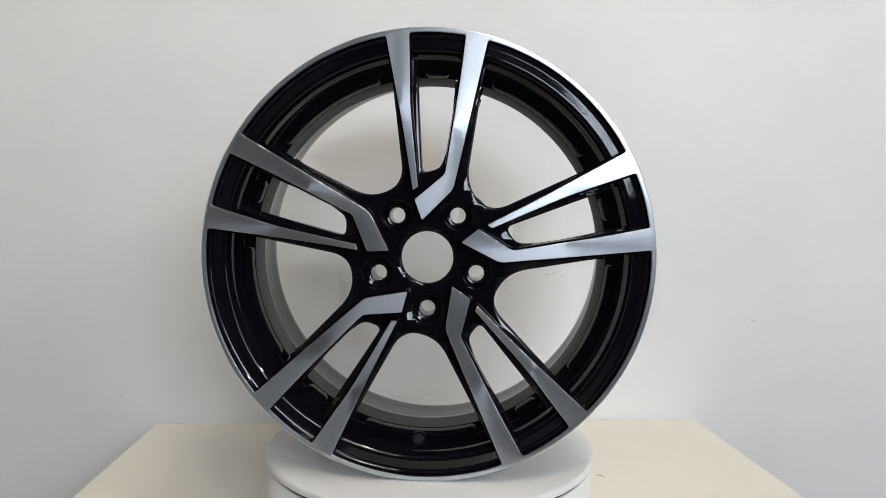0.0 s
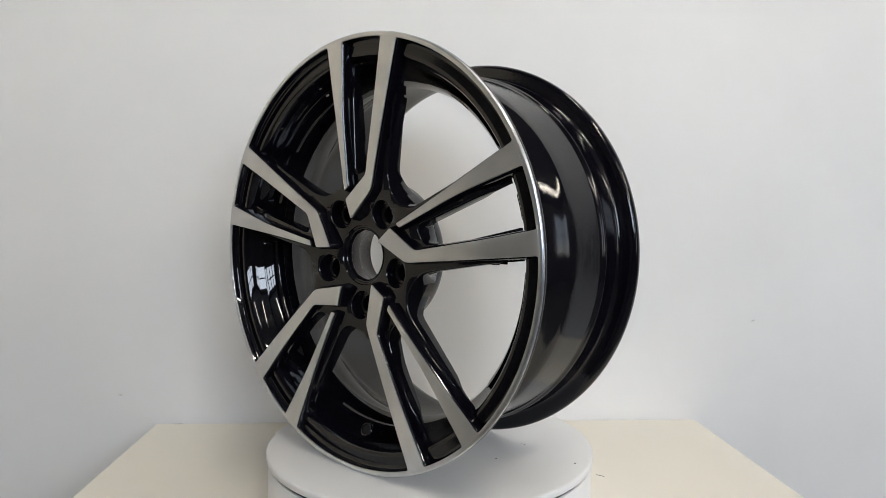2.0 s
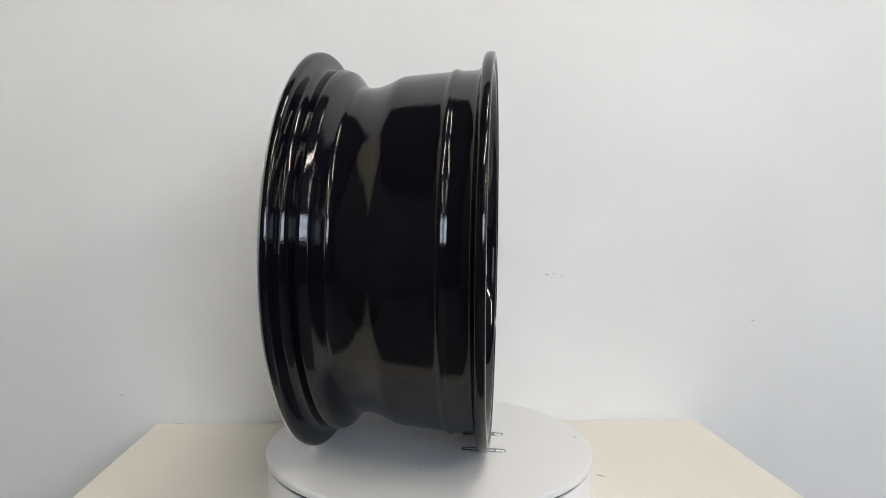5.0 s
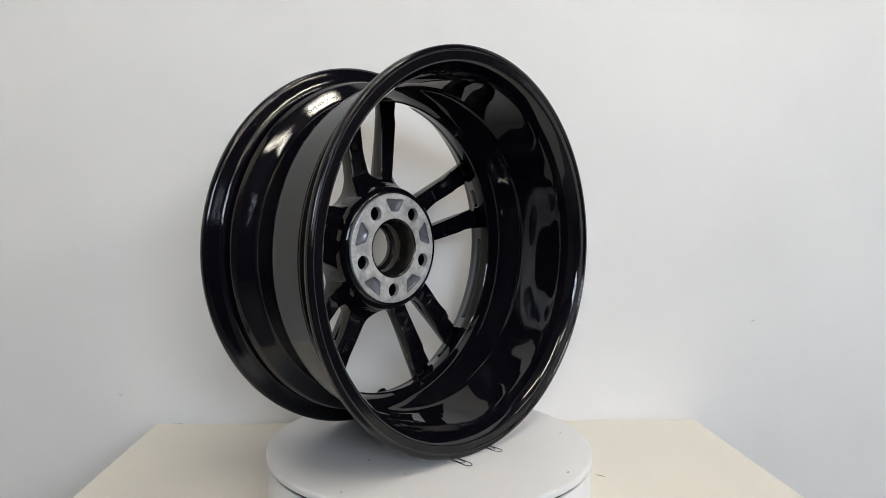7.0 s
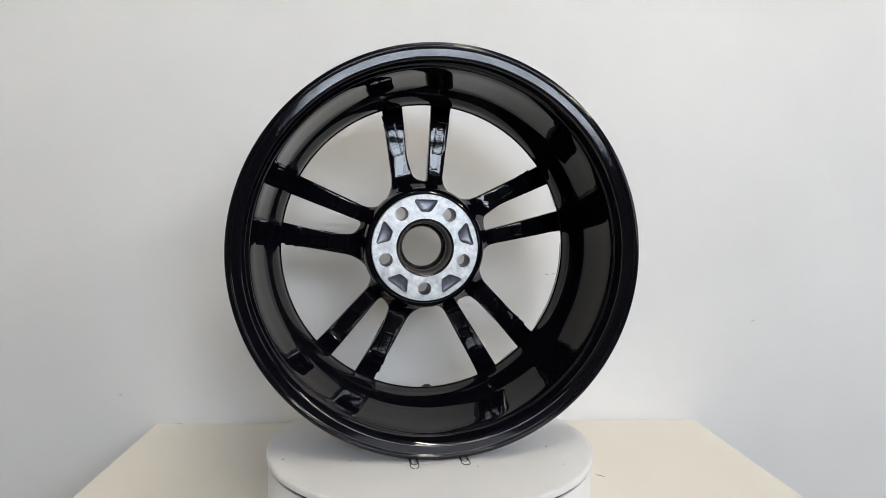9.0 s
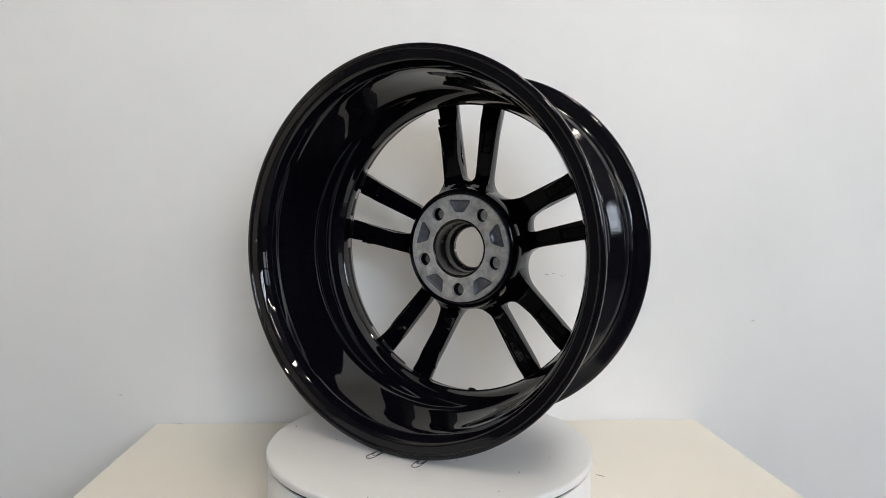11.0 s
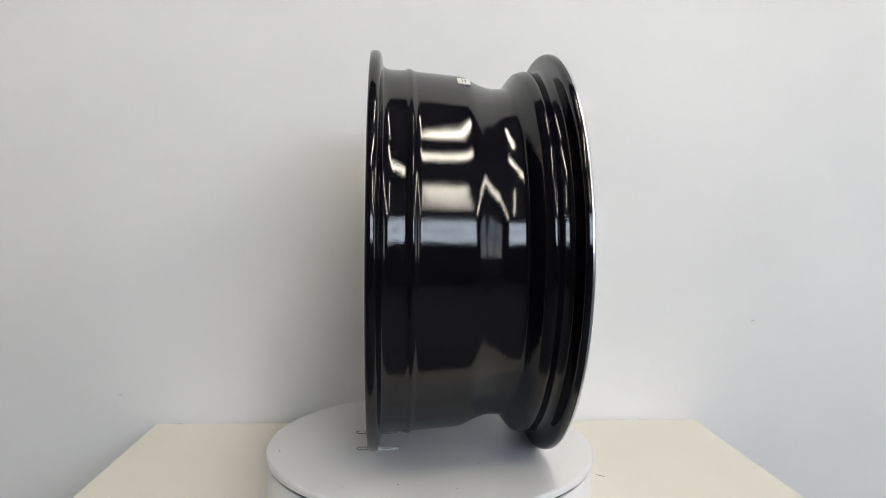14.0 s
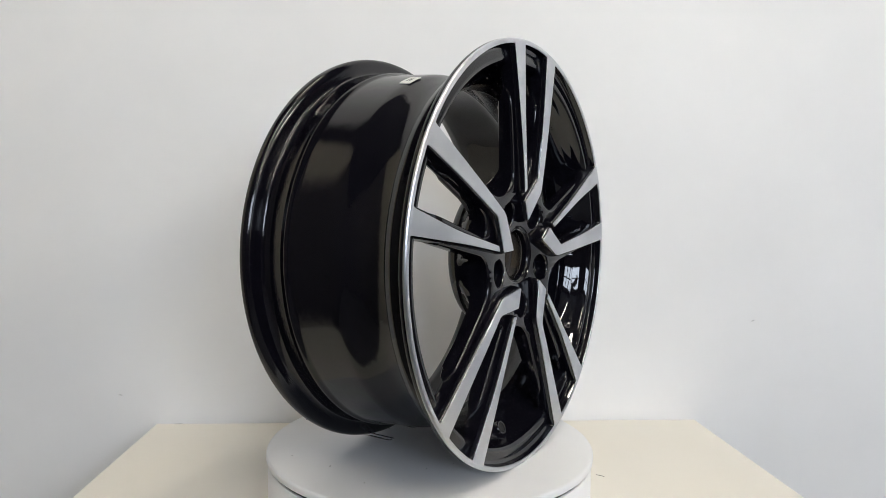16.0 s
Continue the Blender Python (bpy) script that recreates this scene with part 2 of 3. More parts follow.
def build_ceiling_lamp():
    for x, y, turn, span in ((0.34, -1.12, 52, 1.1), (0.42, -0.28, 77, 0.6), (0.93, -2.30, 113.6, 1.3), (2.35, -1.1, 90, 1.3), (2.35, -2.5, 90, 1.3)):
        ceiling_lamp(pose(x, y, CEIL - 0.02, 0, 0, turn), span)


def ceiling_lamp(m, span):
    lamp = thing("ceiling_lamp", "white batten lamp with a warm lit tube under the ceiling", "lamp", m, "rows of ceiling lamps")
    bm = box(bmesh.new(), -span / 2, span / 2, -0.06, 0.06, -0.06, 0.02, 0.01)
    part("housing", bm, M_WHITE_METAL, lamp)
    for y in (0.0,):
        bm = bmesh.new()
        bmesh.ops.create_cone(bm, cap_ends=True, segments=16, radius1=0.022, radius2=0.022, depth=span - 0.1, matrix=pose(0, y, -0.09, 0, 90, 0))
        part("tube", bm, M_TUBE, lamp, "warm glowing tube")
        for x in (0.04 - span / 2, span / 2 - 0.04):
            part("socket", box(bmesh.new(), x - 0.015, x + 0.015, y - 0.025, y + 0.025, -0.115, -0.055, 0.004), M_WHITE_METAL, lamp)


def build_table():
    t = thing("table", "cream laminate table against the white wall", "table", ROOM)
    bm = box(bmesh.new(), -0.461, 0.497, -0.25, ROOM_N - 0.003, TABLE_Z - 0.03, TABLE_Z, 0.003)
    part("tabletop", bm, M_TABLE, t, "cream laminate top")
    for x in (-0.42, 0.455):
        for y in (-0.21, 0.25):
            part("leg", box(bmesh.new(), x - 0.02, x + 0.02, y - 0.02, y + 0.02, 0, TABLE_Z - 0.03, 0.003), M_LEG, t)


def build_turntable():
    t = thing("turntable", "round white plastic display turntable on the table", "turntable", pose(0, 0, TABLE_Z))
    bm = bmesh.new()
    lathe(bm, [(0.001, 0.0), (0.2040, 0.0), (0.2052, 0.0012), (0.2052, 0.0608), (0.2044, 0.0620), (0.001, 0.0620)], 160, False, "Z")
    part("base", bm, M_PLATE, t, "white fixed base")
    # black filler: the shade between base and plate, put into the colour
    bm = bmesh.new()
    lathe(bm, [(0.001, 0.0621), (0.2025, 0.0621), (0.2025, 0.0664), (0.001, 0.0664)], 96, False, "Z")
    part("bearing_gap", bm, M_GAP, t, "black filler for the shade in the gap under the plate")
    bm = bmesh.new()
    prof = rounded([((0.001, 0.0745), 0), ((0.001, 0.0665), 0), ((0.2070, 0.0665), 0.0010), ((0.2076, 0.075), 0.0035), ((0.001, 0.075), 0)], 4)
    lathe(bm, [(p.x, p.y) for p in prof], 160, False, "Z")
    plate = part("plate", bm, M_PLATE, t, "white revolving plate")
    return plate


# ---- the wheel ----
PITCH_LUG, UNITS = 0.05715, 5

# one of five units, on the face plane: the long cranked spoke, the short straight spoke and the windows beside them
LONG = [((0.2392, 0.0383), 0.0), ((0.2385, 0.0335), 0.0035), ((0.1860, 0.0236), 0.02), ((0.0925, 0.0090), 0.004), ((0.0563, 0.0318), 0.0015), ((0.0378, 0.0173), 0.002),
        ((0.0795, -0.0042), 0.006), ((0.1502, 0.0018), 0.02), ((0.2406, 0.0099), 0.0035), ((0.2421, 0.0053), 0.0)]
SHORT = [((0.2108, 0.1193), 0.0), ((0.2119, 0.1144), 0.0035), ((0.1250, 0.0668), 0.02), ((0.0657, 0.0367), 0.001), ((0.0706, 0.0328), 0.001), ((0.1490, 0.0670), 0.02), ((0.2225, 0.0920), 0.0035), ((0.2257, 0.0880), 0.0)]
NARROW = [((0.2122, 0.0343), 0.0), ((0.1962, 0.0308), 0.0), ((0.1290, 0.0160), 0.010), ((0.0975, 0.0160), 0.008), ((0.0860, 0.0335), 0.008), ((0.1857, 0.0709), 0.0), ((0.2005, 0.0765), 0.0)]
BIG = [((0.1885, 0.1034), 0.0), ((0.1712, 0.0955), 0.0), ((0.0690, 0.0490), 0.022), ((0.0425, 0.0790), 0.022), ((0.0595, 0.1890), 0.0), ((0.0631, 0.2055), 0.0)]


def lip_loop(points, r):
    """Runs an outline's two outer ends out to the radius r and closes it along the lip."""
    a, b = points[0], points[-1]
    a0, a1 = math.atan2(b.y, b.x), math.atan2(a.y, a.x)
    return points + [Vector((r * math.cos(a0 + (a1 - a0) * k / 6), r * math.sin(a0 + (a1 - a0) * k / 6))) for k in range(7)]


def dense(loop, step=0.003):
    """Splits long stretches of an outline."""
    out = []
    for i, p in enumerate(loop):
        q = loop[(i + 1) % len(loop)]
        n = max(1, int((q - p).length / step))
        out += [p.lerp(q, j / n) for j in range(n)]
    return out


def front_depth(p):
    return 0.0085


def bulge(p):
    r = math.hypot(p[0], p[1])
    return -0.0012 * math.sin(math.pi * min(1.0, max(0.0, (0.2405 - r) / 0.205)))


def pocket_depth(r):
    """How deep the stepped pocket lies at the radius r."""
    for edge, d in ((0.2398, 0.0072), (0.2320, 0.0104), (0.2265, 0.0098), (0.2215, 0.0112), (0.2185, 0.0165), (0.2165, 0.0192), (0.2090, 0.0188), (0.1780, 0.0165)):
        if r > edge:
            return d
    return 0.014


def back_depth(r):
    """How far behind the face the casting's rear lies at the radius r: a boss at the hub, thin spokes outside it."""
    steps = ((0.0, 0.060), (0.080, 0.058), (0.090, 0.040), (0.100, 0.0305), (0.104, 0.0285), (0.180, 0.0240), (0.193, 0.0195), (1.0, 0.0195))
    for (ra, da), (rb, db) in zip(steps, steps[1:]):
        if r <= rb:
            return da + (db - da) * (r - ra) / (rb - ra)
    return 0.0195


def star():
    """The outline of the cast centre: hub, ten spokes and the windows between them."""
    out = []
    nar, big = rounded(NARROW, 6), rounded(BIG, 8)
    for k in range(UNITS):
        n, b = turned(nar, 72 * k), turned(big, 72 * k)
        roots = [[Vector(polar(0.2150, a0 + (a1 - a0) * i / 4 + 72 * k)) for i in range(5)] for a0, a1 in ((21.4, 28.2), (73.4, 80.7))]
        out += n + roots[0] + b + roots[1]
    keep = []
    for p in out:
        if not keep or (p - keep[-1]).length > 2e-4:
            keep.append(p)
    return keep


def circle(cx, cz, r, n):
    return [Vector((cx + r * math.cos(2 * math.pi * k / n), cz + r * math.sin(2 * math.pi * k / n))) for k in range(n)]


def pierced(bm, outer, holes, depth, flip):
    """A flat face with holes; returns the outlines' vertices."""
    from mathutils.geometry import tessellate_polygon
    loops = [outer] + holes
    flat = [[Vector((p.x, p.y, 0)) for p in l] for l in loops]
    verts = [[bm.verts.new(on_face(p, depth(p))) for p in l] for l in loops]
    every = [v for l in verts for v in l]
    for tri in tessellate_polygon(flat):
        vs = [every[i] for i in tri]
        if len(set(vs)) == 3:
            try:
                bm.faces.new(vs if not flip else vs[::-1])
            except ValueError:
                pass
    return verts


def spoke_ridge(name, outline, wheel, k):
    loop = turned(dense(lip_loop(rounded(outline, 4), 0.2428)), 72 * k)
    way = sum(loop, Vector((0, 0))).normalized()

    def within(d):
        """The outline moved out by d, kept inside the lip."""
        return [p * min(1.0, 0.2411 / p.length) for p in offset(loop, d)]

    def down_to(d):
        return lambda p: min(d, pocket_depth(p.length))

    def crowned(bm):
        """Cuts across the spoke and crowns it slightly along its length."""
        for k in range(1, 22):
            s = 0.03 + 0.01 * k
            bmesh.ops.bisect_plane(bm, geom=bm.verts[:] + bm.edges[:] + bm.faces[:], plane_co=(way.x * s, 0, way.y * s), plane_no=(way.x, 0, way.y))
        for v in bm.verts:
            v.co.y += bulge((v.co.x, v.co.z))
        return bm

    bm = bmesh.new()
    stack(bm, [(within(0.0003), 0.0008), (within(0.0012), 0.0018), (within(0.0024), down_to(0.0080)), (within(0.0030), down_to(0.0160)), (within(0.0032), down_to(0.0300))], first=False, last=False)
    ridge = part(name, crowned(bm), M_BLACK, wheel, "gloss black flank of a spoke", 50)
    bm = bmesh.new()
    stack(bm, [(offset(loop, -0.0004), 0.0), (offset(loop, 0.0), 0.0003), (offset(loop, 0.0001), 0.0012)], last=False)
    part("machined_face", crowned(bm), M_FACE, ridge, "diamond-cut silver aluminium face", 20)
    return ridge


def build_wheel():
    w = thing("alloy_wheel", "gloss black alloy car wheel with machined silver spokes, on turntable", "wheel", pose(0, 0, HUB_Z))
    Y = -A_FRONT
    # barrel: outside from front to back, then inside and the stepped pocket behind the lip
    prof = [((0.2464, 0.0030), 0), ((0.2466, 0.0072), 0.002), ((0.2440, 0.0105), 0.003), ((0.2310, 0.0122), 0.004), ((0.2262, 0.0135), 0.003), ((0.2240, 0.0165), 0.002), ((0.2229, 0.0212), 0.004), ((0.2241, 0.0268), 0.002),
            ((0.2260, 0.0327), 0.002), ((0.2246, 0.0367), 0.002), ((0.2228, 0.0417), 0.0012), ((0.2110, 0.0502), 0.003), ((0.2045, 0.0552), 0.003), ((0.2038, 0.0742), 0.008),
            ((0.2100, 0.0922), 0.010), ((0.2170, 0.1052), 0.008), ((0.2182, 0.1142), 0.006), ((0.2222, 0.1642), 0.003), ((0.2250, 0.1682), 0.002), ((0.2256, 0.1712), 0.002),
            ((0.2232, 0.1762), 0.002), ((0.2238, 0.1942), 0.003), ((0.2270, 0.2012), 0.003), ((0.2390, 0.2027), 0.003), ((0.2445, 0.2052), 0.003), ((0.2457, 0.2102), 0.002),
            ((0.2450, 0.2152), 0.002), ((0.2397, 0.2160), 0.001), ((0.2388, 0.2142), 0.0004), ((0.2378, 0.2136), 0.0004), ((0.2278, 0.2142), 0.002), ((0.2240, 0.2092), 0.002),
            ((0.2190, 0.1982), 0.003), ((0.2176, 0.1862), 0.003), ((0.2165, 0.1622), 0.01), ((0.2122, 0.1152), 0.008), ((0.2040, 0.0982), 0.008), ((0.1985, 0.0822), 0.006),
            ((0.1972, 0.0682), 0.001), ((0.1955, 0.0667), 0.0005), ((0.1990, 0.0540), 0.002), ((0.2010, 0.0482), 0.0012), ((0.2165, 0.0215), 0.002),
            ((0.2188, 0.0160), 0.0015), ((0.2208, 0.0118), 0.002), ((0.2232, 0.0086), 0.0014), ((0.2268, 0.0080), 0.0010), ((0.2362, 0.0095), 0.0014), ((0.2396, 0.0078), 0.0014), ((0.2412, 0.0012), 0.0006)]
    bm = lathe(bmesh.new(), [(p.x, Y + p.y) for p in rounded(prof, 3)], 240)
    barrel = part("barrel", bm, M_BLACK_BARREL, w, "gloss black rim barrel with a dropped centre", 30)
    barrel.data.materials.append(M_BLACK_INNER)
    for f in barrel.data.polygons:
        inward = f.normal.x * f.center.x + f.normal.z * f.center.z < 0.02 * math.hypot(f.center.x, f.center.z)
        f.material_index = 1 if inward else 0
    lip = rounded([((0.2408, 0.0012), 0), ((0.2410, 0.0001), 0.0003), ((0.2452, 0.0001), 0.0005), ((0.2465, 0.0014), 0.0006), ((0.2464, 0.0032), 0)], 3)
    part("machined_lip", lathe(bmesh.new(), [(p.x, Y + p.y) for p in lip], 240), M_FACE, w, "bright machined outer lip")

    # cast centre with bolt holes and bore
    outline = star()
    bolts = [polar(PITCH_LUG, 54 + 72 * k) for k in range(UNITS)]
    bm = bmesh.new()
    front = pierced(bm, offset(outline, -0.0018), [circle(0, 0, 0.0345, 64)] + [circle(x, z, 0.0166, 40) for x, z in bolts], front_depth, False)
    back = pierced(bm, offset(outline, -0.0015), [circle(0, 0, 0.0380, 64)] + [circle(x, z, 0.0090, 40) for x, z in bolts], lambda p: 0.057, True)
    mids = []
    for shrink, add in ((-0.0006, 0.0095), (0.0, 0.0115), (0.0004, 0.036)):
        mids.append([bm.verts.new(on_face(p, add)) for p in offset(outline, shrink)])
    mids.append([bm.verts.new(on_face(p, 0.055)) for p in offset(outline, 0.0)])
    rows = [front[0]] + mids + [back[0]]
    for a, b in zip(rows, rows[1:]):
        bridge(bm, a, b)
    # bore and bolt wells
    def well(first, last, cx, cz, n, steps):
        rings = [first] + [[bm.verts.new(on_face(p, d)) for p in circle(cx, cz, r, n)] for r, d in steps] + [last]
        for a, b in zip(rings, rings[1:]):
            bridge(bm, a, b)
    well(front[1], back[1], 0, 0, 64, [(0.0338, 0.0096), (0.0318, 0.0100), (0.0310, 0.0094), (0.0296, 0.0098), (0.0287, 0.0112), (0.0287, 0.0230), (0.0376, 0.0240)])
    for i, (x, z) in enumerate(bolts):
        well(front[2 + i], back[2 + i], x, z, 40, [(0.0158, 0.0092), (0.0152, 0.0110), (0.0148, 0.0190), (0.0124, 0.0194), (0.0120, 0.0222), (0.0096, 0.0226), (0.0087, 0.0236), (0.0087, 0.0550)])
    # the spokes' rear falls away towards the barrel
    def cut(places, faces_of):
        for s in places:
            for no in ((1, 0, 0), (0, 0, 1)):
                faces = [f for f in bm.faces if faces_of(f)]
                edges = list({e for f in faces for e in f.edges})
                verts = list({v for f in faces for v in f.verts})
                bmesh.ops.bisect_plane(bm, geom=verts + edges + faces, plane_co=(s, 0, s), plane_no=no)

    cut([0.010 * k - 0.21 for k in range(43)], lambda f: f.calc_center_median().y > Y + 0.054)
    cut([sign * (0.128 + 0.007 * k) for k in range(11) for sign in (-1, 1)], lambda f: f.calc_center_median().y < Y + 0.054)
    cut([0.012 * k - 0.072 for k in range(13)], lambda f: f.calc_center_median().y < Y + 0.0087)
    for v in bm.verts:
        r = math.hypot(v.co.x, v.co.z)
        # the hub's front is slightly dished towards the bore
        v.co.y += 0.15 * max(0.0, 0.075 - r) * min(1.0, max(0.0, (Y + 0.0238 - v.co.y) / 0.0123))
        # the rear follows the boss and the thin spokes, and the front sinks a little next to the barrel
        d = v.co.y - Y
        if d > 0.0116:
            d = 0.0116 + (d - 0.0116) * (back_depth(r) - 0.0116) / 0.0454
        v.co.y = Y + max(d, 0.0085 + 0.0080 * min(1.0, max(0.0, (r - 0.184) / 0.012)))
    part("cast_centre", bm, M_BLACK, w, "gloss black cast hub and spokes", 40)

    for k in range(UNITS):
        spoke_ridge("long_spoke", LONG, w, k)
        spoke_ridge("short_spoke", SHORT, w, k)

    # rear hub: black shoulder, bare mounting pad with bolt holes and pockets
    bm = lathe(bmesh.new(), [(0.0862, Y + 0.0280), (0.0862, Y + 0.0440), (0.0856, Y + 0.0520), (0.0842, Y + 0.0572), (0.0820, Y + 0.0608), (0.0795, Y + 0.0628), (0.0765, Y + 0.0634), (0.0748, Y + 0.0615), (0.0745, Y + 0.0505)], 120, False)
    part("hub_shoulder", bm, M_BLACK, w, "gloss black rear hub shoulder")
    pockets = []
    for k in range(UNITS):
        a = 90 + 72 * k
        shape = [(polar(0.0690, a - 13), 0.002), (polar(0.0690, a + 13), 0.002), (polar(0.0660, a + 14.5), 0.002), (polar(0.0500, a + 8), 0.003), (polar(0.0500, a - 8), 0.003), (polar(0.0660, a - 14.5), 0.002)]
        pockets.append(rounded(shape, 3))
    pad_front = 0.0650
    bm = bmesh.new()
    lug_back = [circle(x, z, 0.0094, 32) for x, z in bolts]
    top = pierced(bm, circle(0, 0, 0.0738, 120), [circle(0, 0, 0.0405, 64)] + lug_back + pockets, lambda p: pad_front, True)
    rim1 = [bm.verts.new(on_face(p, pad_front - 0.0008)) for p in circle(0, 0, 0.0746, 120)]
    rim2 = [bm.verts.new(on_face(p, 0.0500)) for p in circle(0, 0, 0.0746, 120)]
    bridge(bm, top[0], rim1)
    bridge(bm, rim1, rim2)
    for i, (x, z) in enumerate(bolts):
        bridge(bm, top[2 + i], [bm.verts.new(on_face(p, 0.0500)) for p in lug_back[i]])
    for i, l in enumerate(pockets):
        bridge(bm, top[7 + i], [bm.verts.new(on_face(p, pad_front - 0.0008)) for p in offset(l, -0.0003)])
    part("mounting_pad", bm, M_PAD, w, "bare machined aluminium mounting pad", 30)
    for l in pockets:
        bm = bmesh.new()
        c = sum((p for p in l), Vector((0, 0))) / len(l)
        rows = [[bm.verts.new(on_face(p, pad_front - 0.0007)) for p in offset(l, -0.0001)], [bm.verts.new(on_face(p, pad_front - 0.0022)) for p in offset(l, -0.0010)],
                [bm.verts.new(on_face(c + (p - c) * 0.60, pad_front - 0.0042)) for p in l]]
        for a, b in zip(rows, rows[1:]):
            bridge(bm, a, b)
        bm.faces.new(rows[-1])
        part("pad_pocket", bm, M_POCKET, w, "grey cast pocket in the pad")
    bm = lathe(bmesh.new(), [(0.0405, Y + 0.0650), (0.0388, Y + 0.0636), (0.0374, Y + 0.0632), (0.0370, Y + 0.0460), (0.0345, Y + 0.0425), (0.0335, Y + 0.0400), (0.0330, Y + 0.0290), (0.0306, Y + 0.0265), (0.0294, Y + 0.0250), (0.0290, Y + 0.0238)], 96, False)
    part("bore_sleeve", bm, M_BORE, w, "dark turned centre bore")
    return w, Y


def build_wheel_details(w, Y):
    # trays with raised marks, and side ribs past the bend, on the spokes' rear
    def rear(r):
        return Y + back_depth(r)

    def block(bm, turn, x0, x1, r_a, r_b, h, soft=0.0005):
        rows = []
        for lift, ins in ((-0.002, 0.0), (h * 0.6, 0.0), (h, soft)):
            rows.append([bm.verts.new(turn @ Vector((r, rear(r) + lift, x))) for x, r in ((x0 + ins, r_a + ins), (x1 - ins, r_a + ins), (x1 - ins, r_b - ins), (x0 + ins, r_b - ins))])
        bridge(bm, rows[0], rows[1])
        bridge(bm, rows[1], rows[2])
        bm.faces.new(rows[2])

    for k in range(UNITS):
        for n, (a, half) in enumerate(((73.8, 0.0082), (98.3, 0.0078))):
            turn = Matrix.Rotation(-radians(a + 72 * k), 4, "Y")
            r0, r1, wall = 0.1365, 0.1800, 0.0024
            bm = bmesh.new()
            for x0, x1, ra, rb in ((-half, wall - half, r0, r1), (half - wall, half, r0, r1), (-half, half, r0 - wall, r0), (-half, half, r1, r1 + wall)):
                block(bm, turn, x0, x1, ra, rb, 0.0024, 0.0009)
            frame_ob = part("cast_frame", bm, M_BLACK, w, "raised cast frame on the rear of a spoke")
            rng = random.Random(n * 10 + k)
            r, stop = r0 + rng.uniform(0.004, 0.010), r1 - rng.uniform(0.004, 0.010)
            while r < stop:
                length = rng.uniform(0.0024, 0.0042)
                bm = bmesh.new()
                block(bm, turn, -0.0036, 0.0034, r, r + length * 0.42, 0.0011, 0.0003)
                block(bm, turn, rng.choice((-0.0036, 0.0014, -0.001)), rng.choice((0.0034, 0.0026)), r + length * 0.42, r + length, 0.0011, 0.0003)
                part("cast_mark", bm, M_BLACK, frame_ob, "", 0)
                r += length + 0.0013
            for x0, x1 in ((-0.0072, -0.0050), (0.0050, 0.0072)):
                bm = bmesh.new()
                block(bm, turn, x0, x1, 0.1850, 0.1945, 0.0022, 0.0008)
                part("side_rib", bm, M_BLACK, w, "short raised rib past the bend of a spoke")
    # in the pockets: a raised block by the inner edge
    def arc_block(name, label, a0, a1, r0, r1, base, top, slant, soft, n):
        bm = bmesh.new()
        rc, half = (r0 + r1) / 2, (r1 - r0) / 2
        rows = []
        for d, ins in ((base, 0.0), (top + soft, 0.0), (top + soft * 0.3, soft * 0.3), (top, soft)):
            loop = []
            for sgn, radius, sweep in ((1, r1 - ins, range(n + 1)), (-1, r0 + ins, range(n, -1, -1))):
                for i in sweep:
                    u = i / n
                    inset = (ins + 0.0014 * (1 if i in (0, n) else 0)) / rc
                    a = radians(a0) + inset + (radians(a1 - a0) - 2 * inset) * u
                    rr = radius - sgn * (0.0016 if i in (0, n) else 0.0)
                    if i in (0, n):
                        a += (0.0014 / rc) * (-1 if i == 0 else 1)
                    loop.append(bm.verts.new((rr * math.cos(a), Y + d - slant * (rr - rc), rr * math.sin(a))))
            rows.append(loop)
        for p, q in zip(rows, rows[1:]):
            bridge(bm, p, q)
        for i in range(n):
            bm.faces.new((rows[-1][i], rows[-1][i + 1], rows[-1][2 * n - i], rows[-1][2 * n + 1 - i]))
        part(name, bm, M_BLACK, w, label, 40)

    for k in range(UNITS):
        t = 72 * k
        arc_block("pocket_block", "raised block in the pocket between two spokes", 11.6 + t, 18.8 + t, 0.2017, 0.2095, 0.0418, 0.0348, 1.71, 0.0014, 8)
        arc_block("pocket_block", "long raised block in the wide pocket", 33.5 + t, 69.5 + t, 0.2017, 0.2095, 0.0418, 0.0348, 1.71, 0.0014, 36)
    # valve hole
    tilt = Matrix.Rotation(-radians(-92.7), 4, "Y") @ Matrix.Translation((0.2085, Y + 0.0298, 0)) @ Matrix.Rotation(radians(-28), 4, "Z")
    bm = lathe(bmesh.new(), [(0.0058, -0.0004), (0.0062, -0.0012), (0.0078, -0.0014), (0.0088, -0.0002), (0.0088, 0.0045), (0.0058, 0.0045)], 32, True, "Y", tilt)
    part("valve_seat", bm, M_BLACK_BARREL, w, "turned rim of the valve hole")
    # flat black disc in place of the hole's shaded depth
    bm = lathe(bmesh.new(), [(0.0001, -0.0004), (0.0059, -0.0004), (0.0059, 0.001)], 32, False, "Y", tilt)
    part("valve_hole", bm, M_GAP, w, "black disc for the shade inside the valve hole")
    # stamped marks inside the pocket
    rng = random.Random(5)
    for r0, lo, hi in ((0.2040, 50.0, 57.0), (0.2070, 51.0, 58.0)):
        a = lo
        while a < hi:
            turn = Matrix.Rotation(-radians(a), 4, "Y") @ Matrix.Translation((r0, Y + 0.0345 - (r0 - 0.2056) * 1.71, 0)) @ Matrix.Rotation(radians(-59.7), 4, "Z")
            bm = box(bmesh.new(), -0.0016, 0.0016, -0.0004, 0.0004, -0.0007, 0.0007, 0.0, turn)
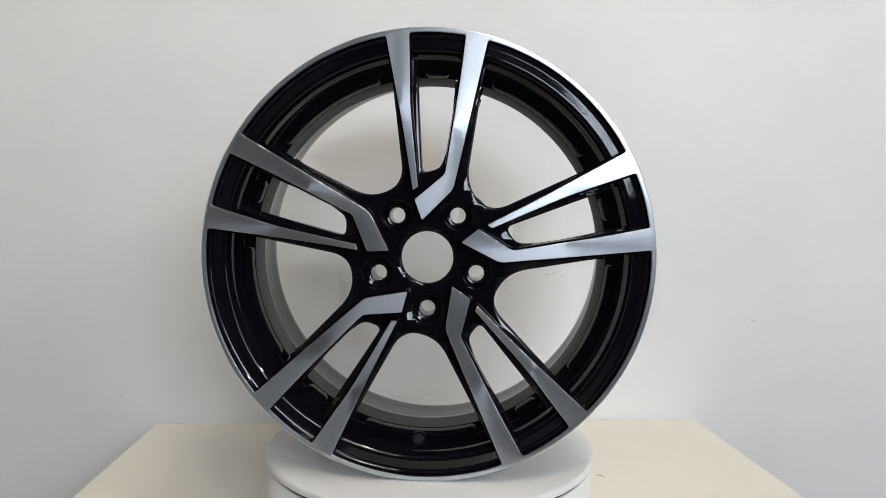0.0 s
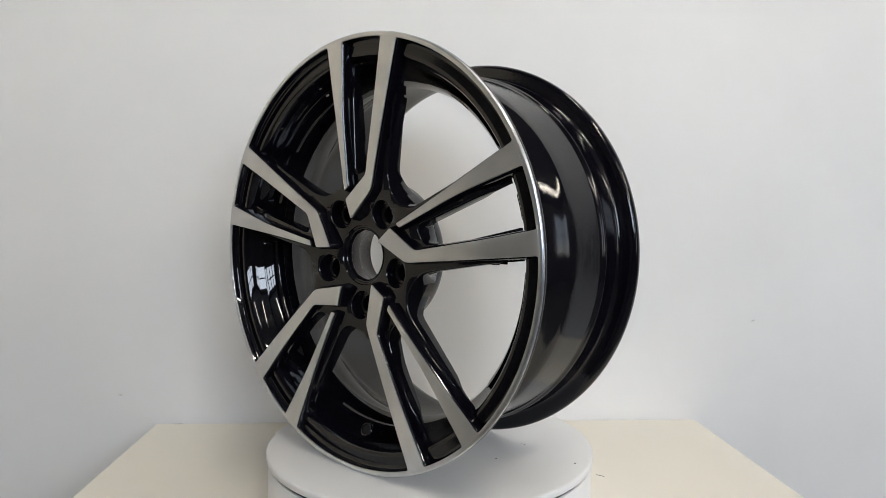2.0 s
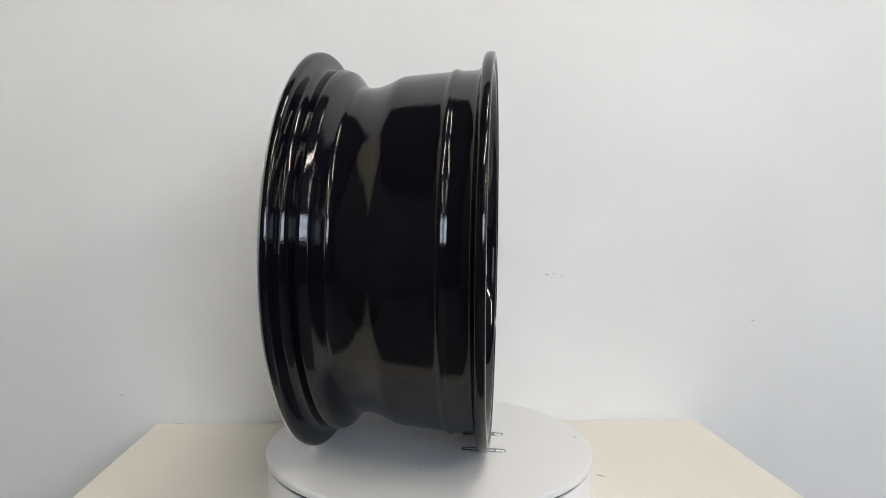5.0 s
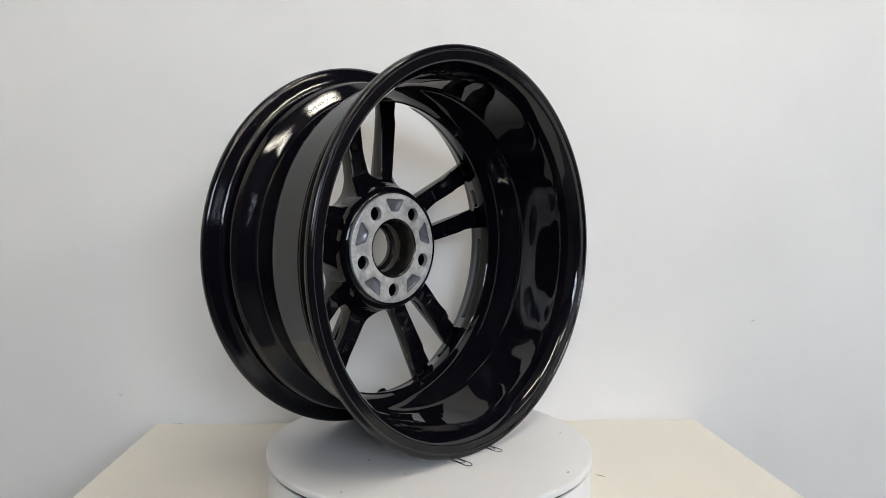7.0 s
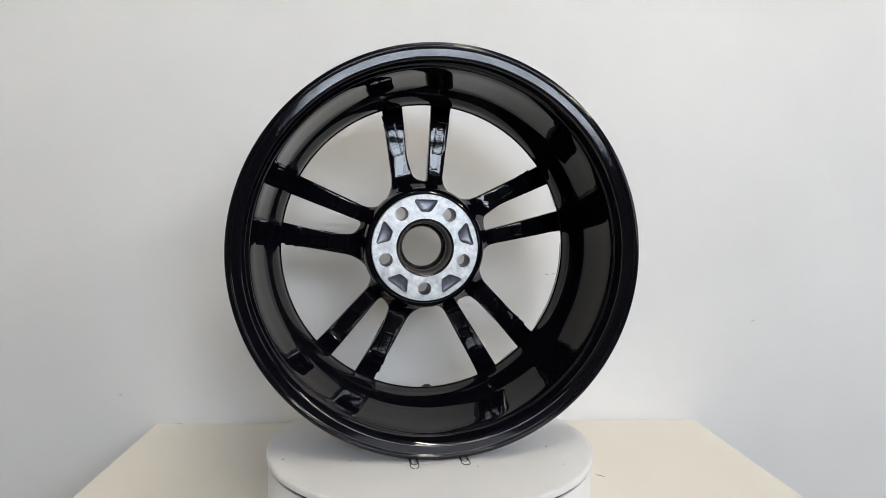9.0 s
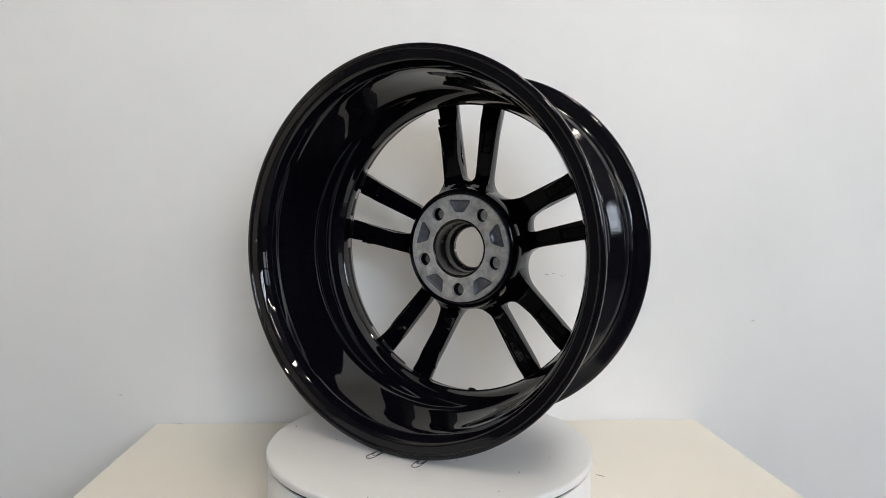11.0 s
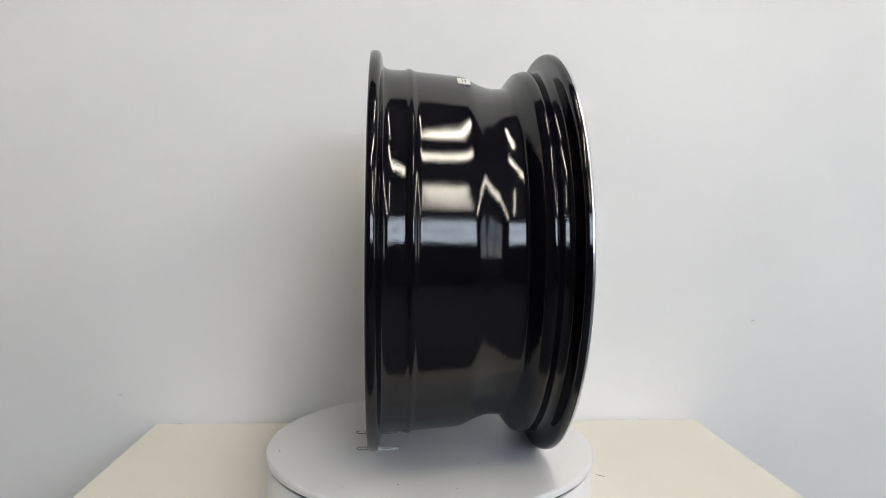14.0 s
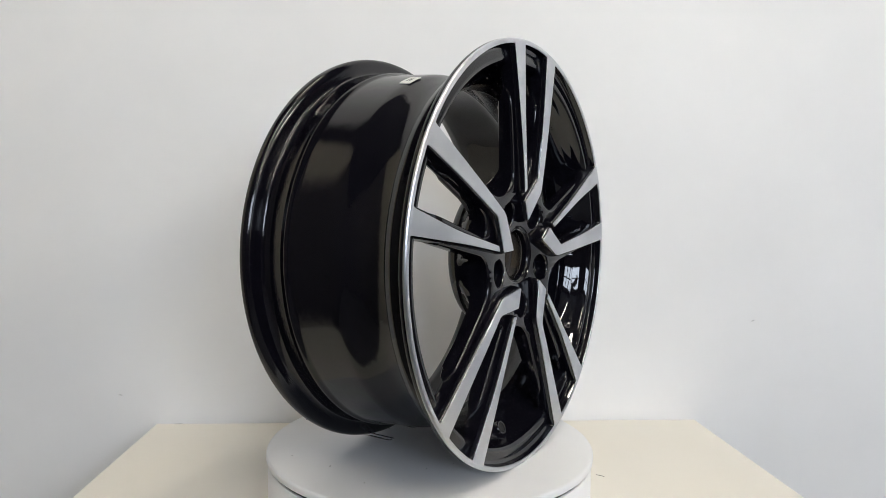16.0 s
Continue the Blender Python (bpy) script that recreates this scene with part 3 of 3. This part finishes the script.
            part("stamped_mark", bm, M_BLACK, w, "small raised cast mark", 0)
            a += rng.uniform(0.6, 1.3)
    # paper label on the barrel
    def curved(name, material, label, parent, a0, a1, y0, y1, r, lift):
        bm = bmesh.new()
        n = 6
        rows = []
        for h in (0.0, lift):
            rows.append([[bm.verts.new((r(y) + h) * Vector((math.cos(radians(a)), 0, math.sin(radians(a)))) + Vector((0, Y + y, 0))) for y in (y0, y1)] for a in [a0 + (a1 - a0) * i / n for i in range(n + 1)]])
        for i in range(n):
            for s in (0, 1):
                f = [rows[s][i][0], rows[s][i + 1][0], rows[s][i + 1][1], rows[s][i][1]]
                bm.faces.new(f if s else f[::-1])
            for e in (0, 1):
                bm.faces.new((rows[0][i][e], rows[0][i + 1][e], rows[1][i + 1][e], rows[1][i][e]))
        for i in (0, n):
            bm.faces.new((rows[0][i][0], rows[0][i][1], rows[1][i][1], rows[1][i][0]))
        return part(name, bm, material, parent, label)
    barrel_r = lambda y: 0.2176 + (y - 0.110) * 0.08
    paper = curved("paper_label", M_STICKER, "small white paper label", w, 110.5, 117.0, 0.1030, 0.1170, barrel_r, 0.0012)
    for i, (a0, a1, y0, y1) in enumerate(((112.4, 115.4, 0.1075, 0.1086), (112.4, 115.4, 0.1110, 0.1121))):
        curved("printed_bar", M_INK, "", paper, a0, a1, y0, y1, lambda y: barrel_r(y) + 0.0011, 0.0003)


def paper_clip_curve(name, m, label):
    """A bent steel wire clip lying flat."""
    cu = bpy.data.curves.new(name, "CURVE")
    cu.dimensions, cu.bevel_depth, cu.bevel_resolution = "3D", 0.0006, 3
    pts = []

    def turn(cx, cy, r, a0, a1):
        for i in range(9):
            a = radians(a0 + (a1 - a0) * i / 8)
            pts.append((cx + r * math.cos(a), cy + r * math.sin(a)))

    pts.append((0.000, -0.0036))
    turn(0.024, 0.0, 0.0036, -90, 90)
    turn(0.003, 0.0005, 0.0031, 90, 270)
    turn(0.019, 0.0, 0.0026, -90, 90)
    pts.append((0.007, 0.0026))
    sp = cu.splines.new("POLY")
    sp.points.add(len(pts) - 1)
    for p, (x, y) in zip(sp.points, pts):
        p.co = (x * 1.95, y * 1.35, 0.0006, 1)
    tmp = bpy.data.objects.new(name, cu)
    me = bpy.data.meshes.new_from_object(tmp)
    bpy.data.objects.remove(tmp)
    me.materials.clear()
    me.materials.append(M_STEEL)
    for f in me.polygons:
        f.use_smooth = True
    ob = new(name, me)
    ob.matrix_world = m
    return tagged(ob, label, "paper clip", "clips under the wheel")


CLIPS = [pose(0.0290, 0.0440, PLATE_Z, 0, 0, 88), pose(-0.0300, 0.0400, PLATE_Z, 0, 0, 91)]


def build_clutter():
    clips = [paper_clip_curve("paper_clip", m, "small steel wire paper clip wedged under the wheel's rear flange") for m in CLIPS]
    rng = random.Random(11)
    bm = bmesh.new()
    for _ in range(16):
        a, r, s = rng.uniform(0, 6.283), 0.20 * math.sqrt(rng.uniform(0.1, 0.92)), rng.uniform(0.0003, 0.0008)
        bmesh.ops.create_icosphere(bm, subdivisions=1, radius=s, matrix=pose(r * math.cos(a), r * math.sin(a), s * 0.6, 0, 0, rng.uniform(0, 360)) @ Matrix.Diagonal((rng.uniform(0.8, 2.2), 1, 0.7, 1)))
    grit = tagged(link("grit", bm, M_CRUMB), "dark specks of grit on the white plate", "grit", kind="stuff")
    grit.matrix_world = pose(0, 0, PLATE_Z)
    for m, size in ((ROOM @ pose(0.245, 0.0565, TABLE_Z, 0, 0, -42), 0.0105), (ROOM @ pose(-0.421, 0.3060, TABLE_Z, 0, 0, 6), 0.009)):
        bm = bmesh.new()
        for i in range(5):
            u = i / 4 - 0.5
            bmesh.ops.create_cone(bm, cap_ends=True, segments=6, radius1=0.00028, radius2=0.00028, depth=size / 4.2, matrix=pose(u * size, 0.0006 * math.cos(u * 4), 0.0003, 0, 90, 8 * u))
        hair = tagged(link("lint_thread", bm, M_CRUMB), "short dark thread of lint lying on the table", "lint")
        hair.matrix_world = m
    return clips, grit


build_room()
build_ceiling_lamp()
build_table()
plate = build_turntable()
wheel, wheel_y = build_wheel()
build_wheel_details(wheel, wheel_y)
clips, grit = build_clutter()


def motions():
    """The plate turns evenly, and carries the wheel, the clips and the grit round."""
    times = [0.0, 1.0, 2.0, 3.0, 4.0, 5.0, 6.0, 7.0, 8.0, 9.0, 10.0, 11.0, 12.0, 13.0, 14.0, 15.0, 16.0]
    spin = [(t, pose(0, 0, 0, 0, 0, -2.72 - 18.82 * t)) for t in times]
    walk(plate, spin)
    walk(wheel, [(t, pose(0, 0, HUB_Z) @ m @ pose(0, 0, 0, 0, -0.5, 0)) for t, m in spin])
    walk(grit, [(t, pose(0, 0, PLATE_Z) @ m) for t, m in spin])
    for ob, rest in zip(clips, CLIPS):
        walk(ob, [(t, m @ rest) for t, m in spin])


motions()
